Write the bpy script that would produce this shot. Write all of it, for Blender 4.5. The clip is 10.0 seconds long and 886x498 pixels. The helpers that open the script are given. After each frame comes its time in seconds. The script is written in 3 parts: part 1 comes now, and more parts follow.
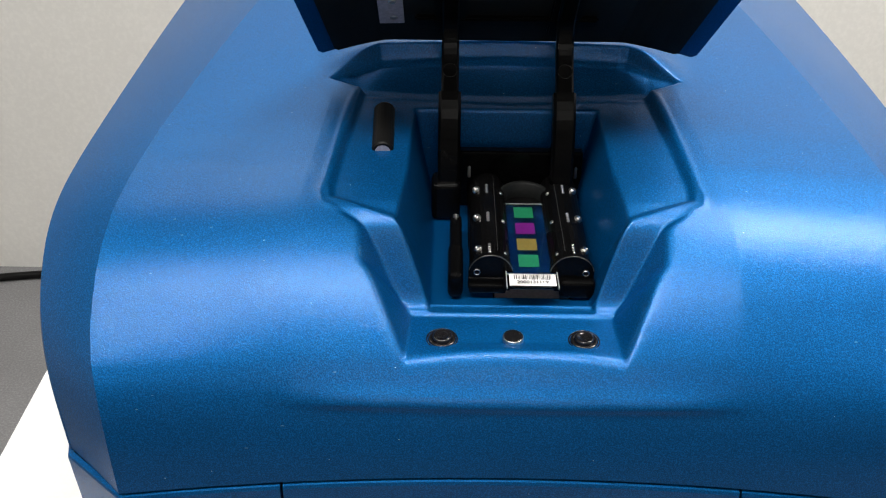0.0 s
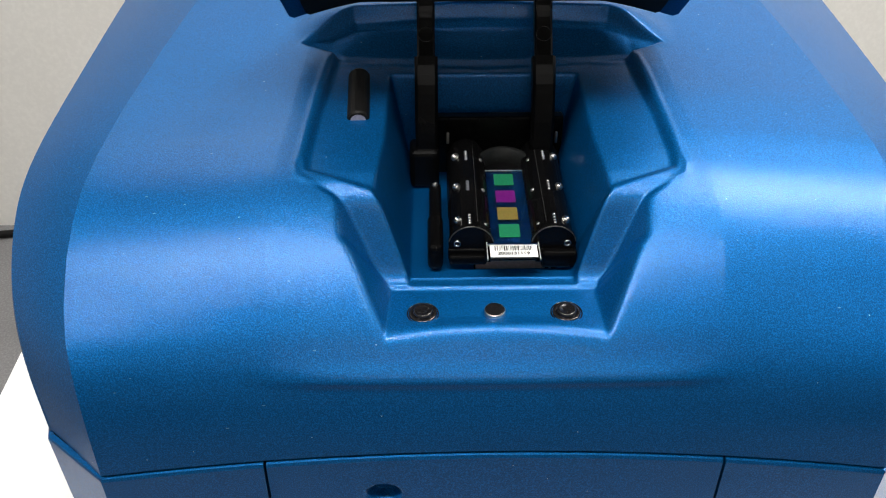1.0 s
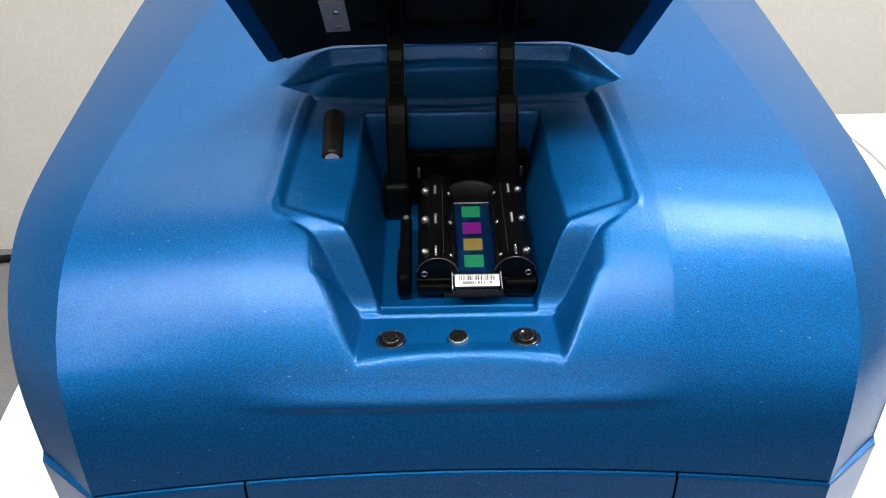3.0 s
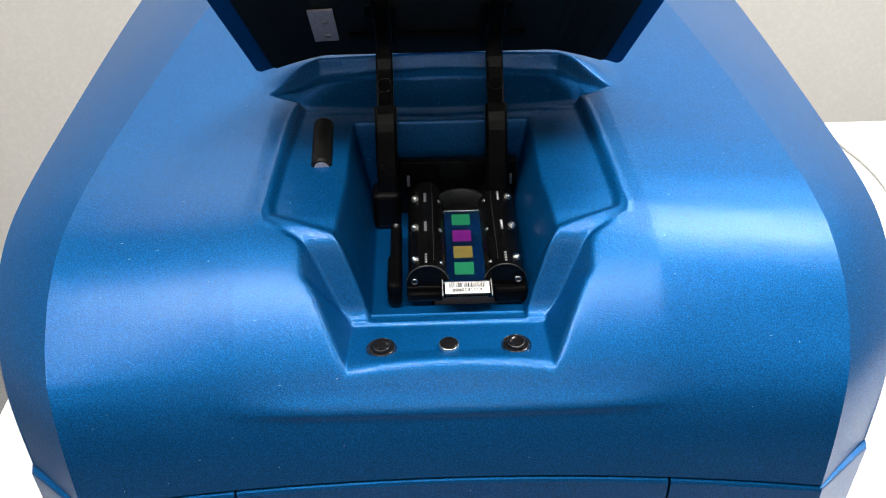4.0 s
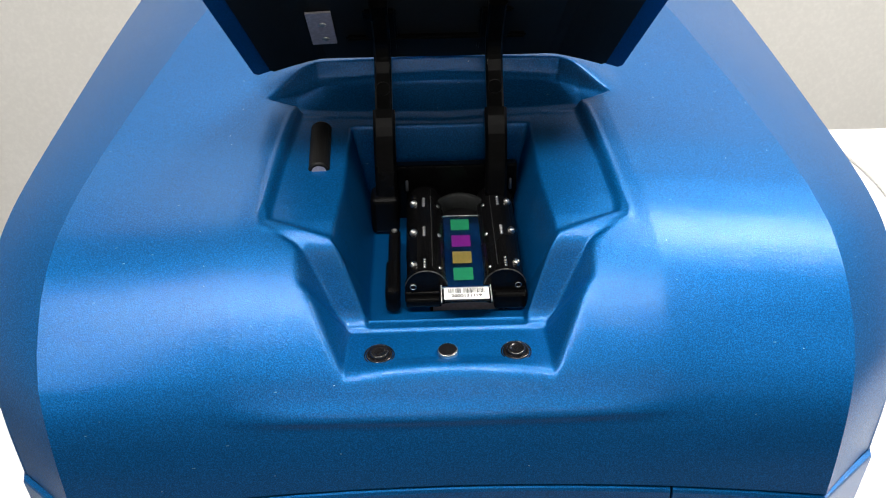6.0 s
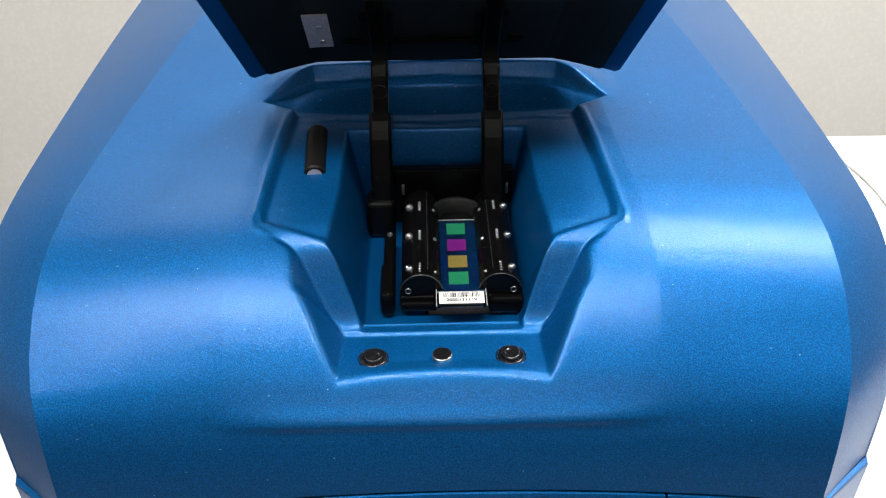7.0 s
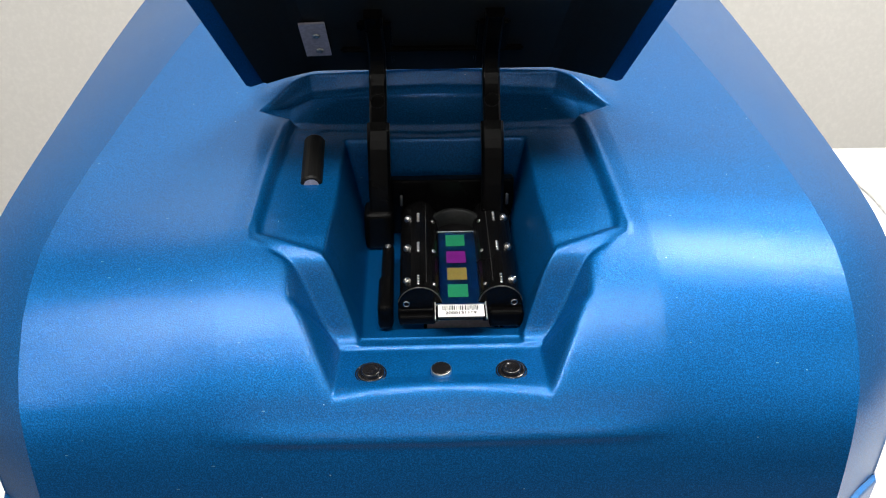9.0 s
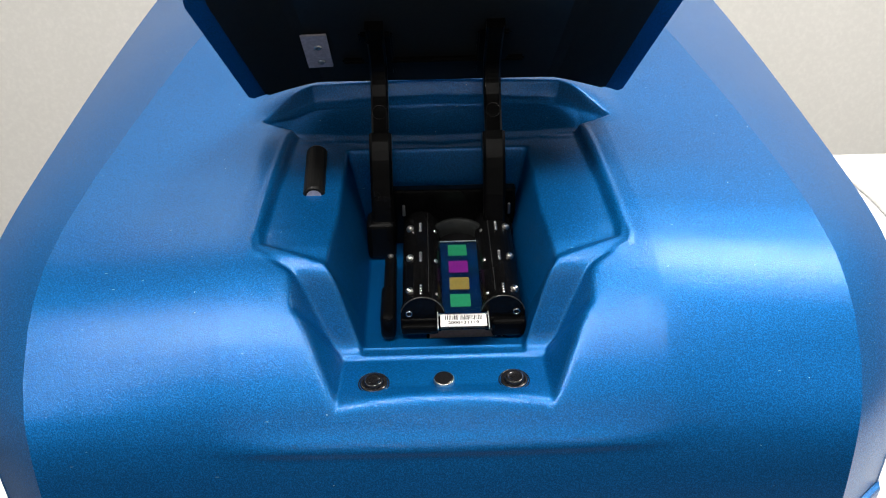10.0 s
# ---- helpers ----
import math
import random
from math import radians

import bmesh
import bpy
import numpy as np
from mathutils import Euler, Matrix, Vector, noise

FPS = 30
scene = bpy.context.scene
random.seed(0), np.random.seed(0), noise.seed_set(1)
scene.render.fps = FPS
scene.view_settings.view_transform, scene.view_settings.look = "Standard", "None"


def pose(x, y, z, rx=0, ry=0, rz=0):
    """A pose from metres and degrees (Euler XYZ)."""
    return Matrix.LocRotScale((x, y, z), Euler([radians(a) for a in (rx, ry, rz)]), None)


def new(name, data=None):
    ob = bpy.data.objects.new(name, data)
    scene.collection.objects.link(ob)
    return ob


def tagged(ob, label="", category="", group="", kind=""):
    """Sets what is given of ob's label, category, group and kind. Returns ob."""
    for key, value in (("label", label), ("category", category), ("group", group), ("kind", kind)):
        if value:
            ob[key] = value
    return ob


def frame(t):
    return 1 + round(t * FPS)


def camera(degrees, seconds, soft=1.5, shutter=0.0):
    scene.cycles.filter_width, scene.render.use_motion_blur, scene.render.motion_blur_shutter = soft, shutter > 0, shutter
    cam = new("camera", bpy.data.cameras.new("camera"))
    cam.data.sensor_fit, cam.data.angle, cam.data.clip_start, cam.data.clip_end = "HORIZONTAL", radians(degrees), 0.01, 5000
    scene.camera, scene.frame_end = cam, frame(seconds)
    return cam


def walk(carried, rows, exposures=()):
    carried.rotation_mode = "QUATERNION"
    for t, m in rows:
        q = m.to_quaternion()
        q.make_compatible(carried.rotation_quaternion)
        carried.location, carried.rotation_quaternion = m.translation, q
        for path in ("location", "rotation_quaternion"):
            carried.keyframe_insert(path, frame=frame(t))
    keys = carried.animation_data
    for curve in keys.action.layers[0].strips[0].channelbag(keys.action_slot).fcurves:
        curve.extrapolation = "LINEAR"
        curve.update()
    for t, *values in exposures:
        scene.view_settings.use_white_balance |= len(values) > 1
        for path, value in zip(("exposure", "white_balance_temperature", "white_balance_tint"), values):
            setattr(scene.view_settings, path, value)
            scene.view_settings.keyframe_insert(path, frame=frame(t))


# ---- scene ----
LENS = 51.02
PATH = [
    (0, -0.0320, -0.3459, 0.2719, -34.32, 0.33, 0.59),
    (0.5, -0.0325, -0.3438, 0.2715, -35.67, 0.11, 0.55),
    (1, -0.0292, -0.3310, 0.2790, -37.83, -0.82, 0.01),
    (1.5, -0.0266, -0.3431, 0.2963, -38.26, -0.59, 0.29),
    (2, -0.0186, -0.3515, 0.3028, -37.20, -0.67, -0.45),
    (2.5, -0.0118, -0.3499, 0.3036, -37.12, -0.13, -0.87),
    (4, -0.0075, -0.3524, 0.3011, -36.07, -0.86, -1.09),
    (4.5, -0.0063, -0.3472, 0.2971, -35.87, -0.86, -1.06),
    (5, -0.0078, -0.3478, 0.2954, -35.81, -0.98, -0.92),
    (5.5, -0.0086, -0.3484, 0.2960, -35.67, -1.05, -0.94),
    (7, -0.0053, -0.3472, 0.2938, -35.18, -1.00, -0.61),
    (7.5, -0.0050, -0.3489, 0.2923, -34.89, -1.13, -0.41),
    (8, -0.0049, -0.3452, 0.2918, -34.84, -1.10, -0.45),
    (8.5, -0.0051, -0.3424, 0.2901, -34.79, -0.93, -0.49),
    (9, -0.0053, -0.3395, 0.2882, -34.42, -1.10, -0.46),
    (9.5, -0.0057, -0.3395, 0.2896, -34.24, -1.08, -0.66),
    (10, -0.0041, -0.3402, 0.2902, -33.96, -0.77, -0.99),
]
cam = camera(LENS, 10.0, soft=1.1)
walk(cam, [(t, pose(x, y, z, 90 + p, 0, w) @ pose(0, 0, 0, 0, 0, r)) for t, x, y, z, p, w, r in PATH],
     [(0, 0.18), (1.0, 0.24), (2.5, 0.36), (10, 0.38)])

# ---------------------------------------------------------------- world and lights
world = bpy.data.worlds.new("room_world")
scene.world = world
world.use_nodes = True
world.node_tree.nodes["Background"].inputs[0].default_value = (0.8, 0.85, 0.9, 1)
world.node_tree.nodes["Background"].inputs[1].default_value = 0.2

FIXTURES = [  # centre x, y, size x, size y, watts
    (-0.34, -0.46, 1.80, 0.12, 40),
    (1.12, 0.50, 1.10, 0.24, 44),
    # added fill to brighten the north wall, no lamp known here
    (-0.60, 1.20, 1.20, 0.20, 7),
    # added fill for the pocket and hood, no lamp known here
    (0.10, -2.30, 1.20, 0.50, 5),
]
CEILING = 1.75
for fx, fy, sx, sy, watts in FIXTURES:
    lamp = bpy.data.lights.new("ceiling_or_fill_lamp", "AREA")
    lamp.shape, lamp.size, lamp.size_y, lamp.energy = "RECTANGLE", sx, sy, watts
    lamp.color = (1.0, 0.97, 0.93)
    new("ceiling_or_fill_lamp", lamp).matrix_world = pose(fx, fy, CEILING - 0.035)

# ---------------------------------------------------------------- materials


def material(name, colour, rough=0.5, metal=0.0, grain=None, grain_size=400.0, bump=0.0, stain=0.0, spec=0.5, coat=0.0):
    """Principled surface with a fine grain, large soft stains and a fine relief."""
    m = bpy.data.materials.new(name)
    m.use_nodes = True
    nt = m.node_tree
    b = nt.nodes["Principled BSDF"]
    b.inputs["Base Color"].default_value = (*colour, 1)
    b.inputs["Roughness"].default_value = rough
    b.inputs["Metallic"].default_value = metal
    b.inputs["Specular IOR Level"].default_value = spec
    b.inputs["Coat Weight"].default_value = coat
    b.inputs["Coat Roughness"].default_value = 0.18
    if grain or stain or bump:
        co = nt.nodes.new("ShaderNodeTexCoord")
        fine = nt.nodes.new("ShaderNodeTexNoise")
        fine.inputs["Scale"].default_value = grain_size
        fine.inputs["Detail"].default_value = 2.0
        nt.links.new(co.outputs["Object"], fine.inputs["Vector"])
        broad = nt.nodes.new("ShaderNodeTexNoise")
        broad.inputs["Scale"].default_value = 9.0
        broad.inputs["Detail"].default_value = 4.0
        nt.links.new(co.outputs["Object"], broad.inputs["Vector"])
        if grain:
            ramp = nt.nodes.new("ShaderNodeValToRGB")
            ramp.color_ramp.elements[0].position, ramp.color_ramp.elements[1].position = 0.42, 0.74
            ramp.color_ramp.elements[0].color = (*[c * (1 - 0.45 * grain) for c in colour], 1)
            ramp.color_ramp.elements[1].color = (*[min(1, c * (1 + 1.5 * grain)) for c in colour], 1)
            nt.links.new(fine.outputs["Fac"], ramp.inputs["Fac"])
            mix = nt.nodes.new("ShaderNodeMixRGB")
            mix.blend_type = "MULTIPLY"
            mix.inputs["Fac"].default_value = stain
            nt.links.new(ramp.outputs["Color"], mix.inputs["Color1"])
            nt.links.new(broad.outputs["Fac"], mix.inputs["Color2"])
            nt.links.new(mix.outputs["Color"], b.inputs["Base Color"])
        if bump:
            bn = nt.nodes.new("ShaderNodeBump")
            bn.inputs["Strength"].default_value = bump
            bn.inputs["Distance"].default_value = 0.00012
            nt.links.new(fine.outputs["Fac"], bn.inputs["Height"])
            nt.links.new(bn.outputs["Normal"], b.inputs["Normal"])
            nt.links.new(bn.outputs["Normal"], b.inputs["Coat Normal"])
        vary = nt.nodes.new("ShaderNodeMapRange")
        vary.inputs["To Min"].default_value = max(0.0, rough - 0.06)
        vary.inputs["To Max"].default_value = min(1.0, rough + 0.06)
        nt.links.new(broad.outputs["Fac"], vary.inputs["Value"])
        nt.links.new(vary.outputs["Result"], b.inputs["Roughness"])
    return m


BLUE = material("blue_textured_paint", (0.0003, 0.083, 0.262), 0.44, 0.58, 0.46, 1500.0, 1.0, 0.1, 0.1, 0.32)


def dusty(m, colour, scale, size, rare):
    """Sparse pale marks over a paint: round specks, or scratches where the scale differs by axis."""
    nt = m.node_tree
    b = nt.nodes["Principled BSDF"]
    source = b.inputs["Base Color"].links[0].from_socket
    co = nt.nodes.new("ShaderNodeTexCoord")
    stretch = nt.nodes.new("ShaderNodeMapping")
    stretch.inputs["Scale"].default_value = scale
    nt.links.new(co.outputs["Object"], stretch.inputs["Vector"])
    vor = nt.nodes.new("ShaderNodeTexVoronoi")
    vor.inputs["Scale"].default_value = 1.0
    nt.links.new(stretch.outputs["Vector"], vor.inputs["Vector"])
    near = nt.nodes.new("ShaderNodeMath")
    near.operation = "LESS_THAN"
    near.inputs[1].default_value = size
    nt.links.new(vor.outputs["Distance"], near.inputs[0])
    pick = nt.nodes.new("ShaderNodeMath")
    pick.operation = "GREATER_THAN"
    pick.inputs[1].default_value = rare
    nt.links.new(vor.outputs["Color"], pick.inputs[0])
    both = nt.nodes.new("ShaderNodeMath")
    both.operation = "MULTIPLY"
    nt.links.new(near.outputs[0], both.inputs[0])
    nt.links.new(pick.outputs[0], both.inputs[1])
    mix = nt.nodes.new("ShaderNodeMixRGB")
    nt.links.new(both.outputs[0], mix.inputs["Fac"])
    nt.links.new(source, mix.inputs["Color1"])
    mix.inputs["Color2"].default_value = (*colour, 1)
    nt.links.new(mix.outputs["Color"], b.inputs["Base Color"])


dusty(BLUE, (0.36, 0.50, 0.60), (105, 105, 105), 0.028, 0.5)
dusty(BLUE, (0.14, 0.28, 0.42), (75, 330, 330), 0.065, 0.82)
BLACK = material("black_anodised_metal", (0.0026, 0.0026, 0.0028), 0.27, 0.0, 0.3, 700.0, 0.05, 0.2, 0.11)
LINER = material("black_moulded_liner", (0.008, 0.009, 0.009), 0.5, 0.0, 0.3, 500.0, 0.08, 0.2, 0.2)
RUBBER = material("black_rubber", (0.006, 0.006, 0.006), 0.5, 0.0, 0.3, 900.0, 0.1, 0.2, 0.14)
GLOSSY = material("black_gloss_plastic", (0.007, 0.007, 0.008), 0.16, 0.0, 0.2, 300.0, 0.0, 0.1)
STEEL = material("steel", (0.55, 0.54, 0.52), 0.28, 1.0, 0.1, 600.0, 0.03, 0.1)
GREYLINE = material("grey_metal_line", (0.06, 0.06, 0.06), 0.3, 0.6, 0.8, 500.0, 0.1, 0.4)
PLATE = material("brushed_aluminium", (0.48, 0.45, 0.50), 0.45, 0.25, 0.15, 500.0, 0.05, 0.2)
PLASTER = material("white_wall_paint", (0.80, 0.785, 0.75), 0.75, 0.0, 0.03, 120.0, 0.1, 0.06)
# two greys for surfaces out of view, chosen for the light they bounce
TILE = material("grey_ceiling_board", (0.62, 0.62, 0.60), 0.85, 0.0, 0.06, 150.0, 0.1, 0.1)
DARKWALL = material("unseen_wall_grey", (0.38, 0.38, 0.37), 0.8, 0.0, 0.05, 120.0, 0.1, 0.1)
TABLETOP = material("white_laminate", (0.84, 0.84, 0.83), 0.35, 0.0, 0.02, 300.0, 0.02, 0.04)
CARPET = material("grey_floor", (0.20, 0.20, 0.205), 0.8, 0.0, 0.2, 250.0, 0.2, 0.3)
PAPER = material("white_label_paper", (0.82, 0.82, 0.80), 0.5, 0.0, 0.03, 500.0, 0.0, 0.03)
INK = material("black_ink", (0.012, 0.012, 0.012), 0.6)
WIRE = material("white_cable_sheath", (0.6, 0.59, 0.56), 0.5, 0.0, 0.05, 300.0, 0.0, 0.1)
# chip coating whose blue also carries the reflection in the glass
COATING_SHEEN = material("blue_coating_sheen", (0.016, 0.085, 0.30), 0.12, 0.0, 0.15, 300.0, 0.0, 0.1)
EDGE_GLINT = material("glass_edge_glint", (0.42, 0.45, 0.44), 0.35, 0.0, 0.6, 700.0, 0.2, 0.3)
GREEN = material("green_array_field", (0.012, 0.17, 0.075), 0.3, 0.0, 0.12, 900.0, 0.0, 0.1)
MAGENTA = material("magenta_array_field", (0.12, 0.008, 0.14), 0.3, 0.0, 0.12, 900.0, 0.0, 0.1)
OCHRE = material("ochre_array_field", (0.17, 0.13, 0.03), 0.3, 0.0, 0.12, 900.0, 0.0, 0.1)
GLOW = bpy.data.materials.new("lamp_diffuser")
GLOW.use_nodes = True
GLOW.node_tree.nodes["Principled BSDF"].inputs["Emission Color"].default_value = (1, 0.97, 0.93, 1)
GLOW.node_tree.nodes["Principled BSDF"].inputs["Emission Strength"].default_value = 3.0
GLASS = bpy.data.materials.new("clear_glass")
GLASS.use_nodes = True
GLASS.node_tree.nodes["Principled BSDF"].inputs["Transmission Weight"].default_value = 1.0
GLASS.node_tree.nodes["Principled BSDF"].inputs["Roughness"].default_value = 0.03
GLASS.node_tree.nodes["Principled BSDF"].inputs["Base Color"].default_value = (0.45, 0.55, 0.55, 1)

# ---------------------------------------------------------------- mesh helpers


def part(name, bm, mat, parent=None, label="", smooth=False):
    me = bpy.data.meshes.new(name)
    if isinstance(bm, bmesh.types.BMesh):
        bmesh.ops.recalc_face_normals(bm, faces=bm.faces)
        bm.to_mesh(me)
        bm.free()
    else:
        me.from_pydata(*bm)
    me.materials.append(mat)
    if smooth:
        me.polygons.foreach_set("use_smooth", [True] * len(me.polygons))
    ob = new(name, me)
    ob.parent = parent
    return tagged(ob, label)


def empty(name, label, category, at=(0, 0, 0), group=""):
    ob = new(name)
    ob.location = at
    ob.empty_display_size = 0.02
    return tagged(ob, label, category, group)


def box(x0, x1, y0, y1, z0, z1, bevel=0.0, seg=2, bm=None):
    bm = bm or bmesh.new()
    got = bmesh.ops.create_cube(bm, size=1.0)["verts"]
    bmesh.ops.transform(bm, verts=got, matrix=Matrix.LocRotScale(((x0 + x1) / 2, (y0 + y1) / 2, (z0 + z1) / 2), None, (x1 - x0, y1 - y0, z1 - z0)))
    if bevel:
        edges = list({e for v in got for e in v.link_edges})
        bmesh.ops.bevel(bm, geom=edges, offset=bevel, segments=seg, affect="EDGES", profile=0.5)
    return bm


def lathe(profile, m=Matrix(), seg=32, bm=None):
    """Turn (radius, height) pairs round z, then place by m."""
    bm = bm or bmesh.new()
    rings = []
    for r, z in profile:
        rings.append([bm.verts.new(m @ Vector((r * math.cos(a), r * math.sin(a), z))) for a in [2 * math.pi * i / seg for i in range(seg)]] if r > 1e-6 else [bm.verts.new(m @ Vector((0, 0, z)))])
    for a, b in zip(rings, rings[1:]):
        for i in range(seg):
            j = (i + 1) % seg
            f = [a[i % len(a)], a[j % len(a)], b[j % len(b)], b[i % len(b)]]
            f = list(dict.fromkeys(f))
            if len(f) > 2:
                bm.faces.new(f)
    return bm


def sweep(path, half_w, half_t, bm=None):
    """A bar of rectangular section (along x, and across) through (x, y, z) points that lie in a plane of constant x."""
    bm = bm or bmesh.new()
    rings = []
    n = len(path)
    for i, p in enumerate(path):
        a, b = Vector(path[max(0, i - 1)]), Vector(path[min(n - 1, i + 1)])
        d = (b - a).normalized()
        s = Vector((1, 0, 0))
        o = d.cross(s).normalized()
        w, t = half_w, half_t
        ring = []
        for u, v in ((-1, -.6), (-.75, -1), (.75, -1), (1, -.6), (1, .6), (.75, 1), (-.75, 1), (-1, .6)):
            ring.append(bm.verts.new(Vector(p) + s * u * w + o * v * t))
        rings.append(ring)
    for a, b in zip(rings, rings[1:]):
        for i in range(8):
            bm.faces.new((a[i], a[(i + 1) % 8], b[(i + 1) % 8], b[i]))
    bm.faces.new(rings[0])
    bm.faces.new(list(reversed(rings[-1])))
    return bm


def tube(name, points, radius, mat, parent=None):
    cu = bpy.data.curves.new(name, "CURVE")
    cu.dimensions, cu.bevel_depth, cu.bevel_resolution = "3D", radius, 3
    sp = cu.splines.new("NURBS")
    sp.points.add(len(points) - 1)
    for q, p in zip(sp.points, points):
        q.co = (*p, 1)
    sp.use_endpoint_u, sp.order_u, sp.resolution_u = True, 4, 8
    cu.materials.append(mat)
    ob = new(name, cu)
    ob.parent = parent
    return ob


# ---------------------------------------------------------------- room
TABLE = -0.25
FLOOR = -1.0
part("floor", box(-2.4, 2.7, -3.7, 1.45, FLOOR - 0.05, FLOOR), CARPET)
# south wall is unseen, added to govern bounce light on the scanner's front
for name, b in (("wall_north", (-2.4, 2.7, 1.42, 1.52, FLOOR, CEILING)), ("wall_south", (-2.4, 2.7, -3.7, -3.6, FLOOR, CEILING)),
                ("wall_west", (-2.5, -2.4, -3.7, 1.52, FLOOR, CEILING)), ("wall_east", (2.7, 2.8, -3.7, 1.52, FLOOR, CEILING))):
    tagged(part(name, box(*b), {"wall_south": DARKWALL, "wall_north": PLASTER}.get(name, TILE)), "unseen grey wall added to set the bounce light" if name == "wall_south" else "plain painted room wall", "wall", kind="structure")
tagged(part("ceiling", box(-2.5, 2.8, -3.7, 1.52, CEILING, CEILING + 0.08), TILE), "plain grey ceiling with light panels", "ceiling", kind="structure")
tagged(bpy.data.objects["floor"], "dark grey hard floor beside the table", "floor", kind="structure")
# the last two panels are added fill, built like the others
for fx, fy, sx, sy, watts in FIXTURES:
    light = empty("ceiling_or_fill_light", "flat white ceiling light panel, some added as unseen fill", "ceiling light", (fx, fy, CEILING), "ceiling lights")
    bm = bmesh.new()
    for b in ((-sx / 2 - .03, sx / 2 + .03, -sy / 2 - .03, -sy / 2), (-sx / 2 - .03, sx / 2 + .03, sy / 2, sy / 2 + .03), (-sx / 2 - .03, -sx / 2, -sy / 2, sy / 2), (sx / 2, sx / 2 + .03, -sy / 2, sy / 2)):
        box(*b, -0.03, 0.0, bm=bm)
    part("frame", bm, TABLETOP, light)
    part("diffuser", box(-sx / 2, sx / 2, -sy / 2, sy / 2, -0.02, -0.002), GLOW, light)

table = empty("table", "white laminate work table under the scanner", "table", (0, 0, FLOOR))
part("tabletop", box(-0.365, 1.25, -0.11, 0.646, TABLE - FLOOR - 0.03, TABLE - FLOOR, 0.002), TABLETOP, table)
for lx in (-0.31, 1.19):
    for ly in (-0.06, 0.59):
        part("leg", box(lx - .025, lx + .025, ly - .025, ly + .025, 0, TABLE - FLOOR - 0.03, 0.003), TABLETOP, table)

# ---------------------------------------------------------------- scanner housing
scanner = empty("slide_scanner", "blue textured slide scanner, lid open, on a white table", "scanner", (0, 0.1, TABLE))
OFF = Matrix.Translation((0, -0.1, -TABLE))


def spart(name, bm, mat, parent=None, label="", smooth=False):
    """A part given in room coordinates, under the scanner or one of its parts."""
    ob = part(name, bm, mat, parent or scanner, label, smooth)
    if parent is None:
        ob.matrix_parent_inverse = OFF
    return ob


# side profile of the cover, millimetres
PY = np.array([-46, -44, -43, -42, -40, -36, -30, -21, -8, 5, 20, 35, 50, 75, 110, 150, 190, 240, 300, 360, 430.0])
PZ = np.array([-150, -100, -84, -70, -53, -37, -24, -13, -1.5, 8.5, 18, 25.5, 31, 37.5, 43.5, 49, 55, 62, 69, 72, 71.0])
ARC = np.concatenate([[0], np.cumsum(np.hypot(np.diff(PY), np.diff(PZ)))])
AD = np.arange(0, ARC[-1], 0.5)
kern = np.exp(-0.5 * (np.arange(-30, 31) * 0.5 / 5.0) ** 2)


def blurred(values, steps):
    g = np.exp(-0.5 * (np.arange(-15, 16) / steps) ** 2)
    return np.convolve(np.pad(values, 15, "edge"), g / g.sum(), "valid")


def softened(values):
    pad = np.concatenate([values[0] + (values[1] - values[0]) * np.arange(-30, 0), values, values[-1] + (values[-1] - values[-2]) * np.arange(1, 31)])
    return np.convolve(pad, kern / kern.sum(), "valid")


YD, ZD = softened(np.interp(AD, ARC, PY)), softened(np.interp(AD, ARC, PZ))

FRONT = -24.0  # where the upright front begins


def hull(y):
    return np.interp(y, YD, ZD)


def ease(t):
    t = np.clip(t, 0, 1)
    return t * t * (3 - 2 * t)


def fold(x, y):
    """How far the outer panels drop away beyond the fold line that runs forward from the hood."""
    line = np.interp(y, [-20, 2, 26, 57, 94, 141, 300], [104.5, 107, 108, 106, 102, 98, 86])
    return 0.09 * np.maximum(np.abs(x) - line, 0) * np.clip((hull(y) + 82) / (hull(FRONT) + 82), 0, 1) * ease((y + 55) / 60)


def crease(y):
    """Half width of the cover's top at depth y."""
    return np.interp(y, [-60, -42.6, -37.3, -30, -19.6, -4.6, 16.4, 30.5, 47.6, 77.9, 114, 164.5, 213.8, 250.7, 353.9, 459], [184, 189.8, 191.6, 194.2, 197.8, 200.8, 202.2, 202.0, 201.4, 197.8, 192.0, 182.4, 171.2, 162.8, 136.7, 105.8])


def seam(x):
    return -67.5 - 14.0 * (np.abs(x) / 190) ** 2


def seam_y(x):
    return float(np.interp(seam(x), ZD, YD))


def polyline_distance(x, y, pts):
    best = np.full(x.shape, 1e9)
    for (ax, ay), (bx, by) in zip(pts, pts[1:]):
        t = np.clip(((x - ax) * (bx - ax) + (y - ay) * (by - ay)) / ((bx - ax) ** 2 + (by - ay) ** 2), 0, 1)
        best = np.minimum(best, np.hypot(x - ax - t * (bx - ax), y - ay - t * (by - ay)))
    return best


def polygon_distance(x, y, pts):
    """Distance to a closed polygon, positive inside."""
    inside = np.zeros(x.shape, bool)
    for (ax, ay), (bx, by) in zip(pts, pts[1:] + pts[:1]):
        if ay != by:
            inside ^= ((ay > y) != (by > y)) & (x < (bx - ax) * (y - ay) / (by - ay) + ax)
    best = polyline_distance(x, y, pts + pts[:1])
    return np.where(inside, best, -best)


def mirrored(pts):
    return pts + [(-a, b) for a, b in reversed(pts) if a]


def soft_min(a, b, k):
    m = np.minimum(a, b)
    return m - k * np.log(np.exp((m - a) / k) + np.exp((m - b) / k))


STEP = 0.75
gx, gy = np.arange(-126, 126.1, STEP), np.arange(FRONT, 216, STEP)
X, Y = np.meshgrid(gx, gy)
A = np.abs(X)
H0 = hull(Y) - fold(X, Y)
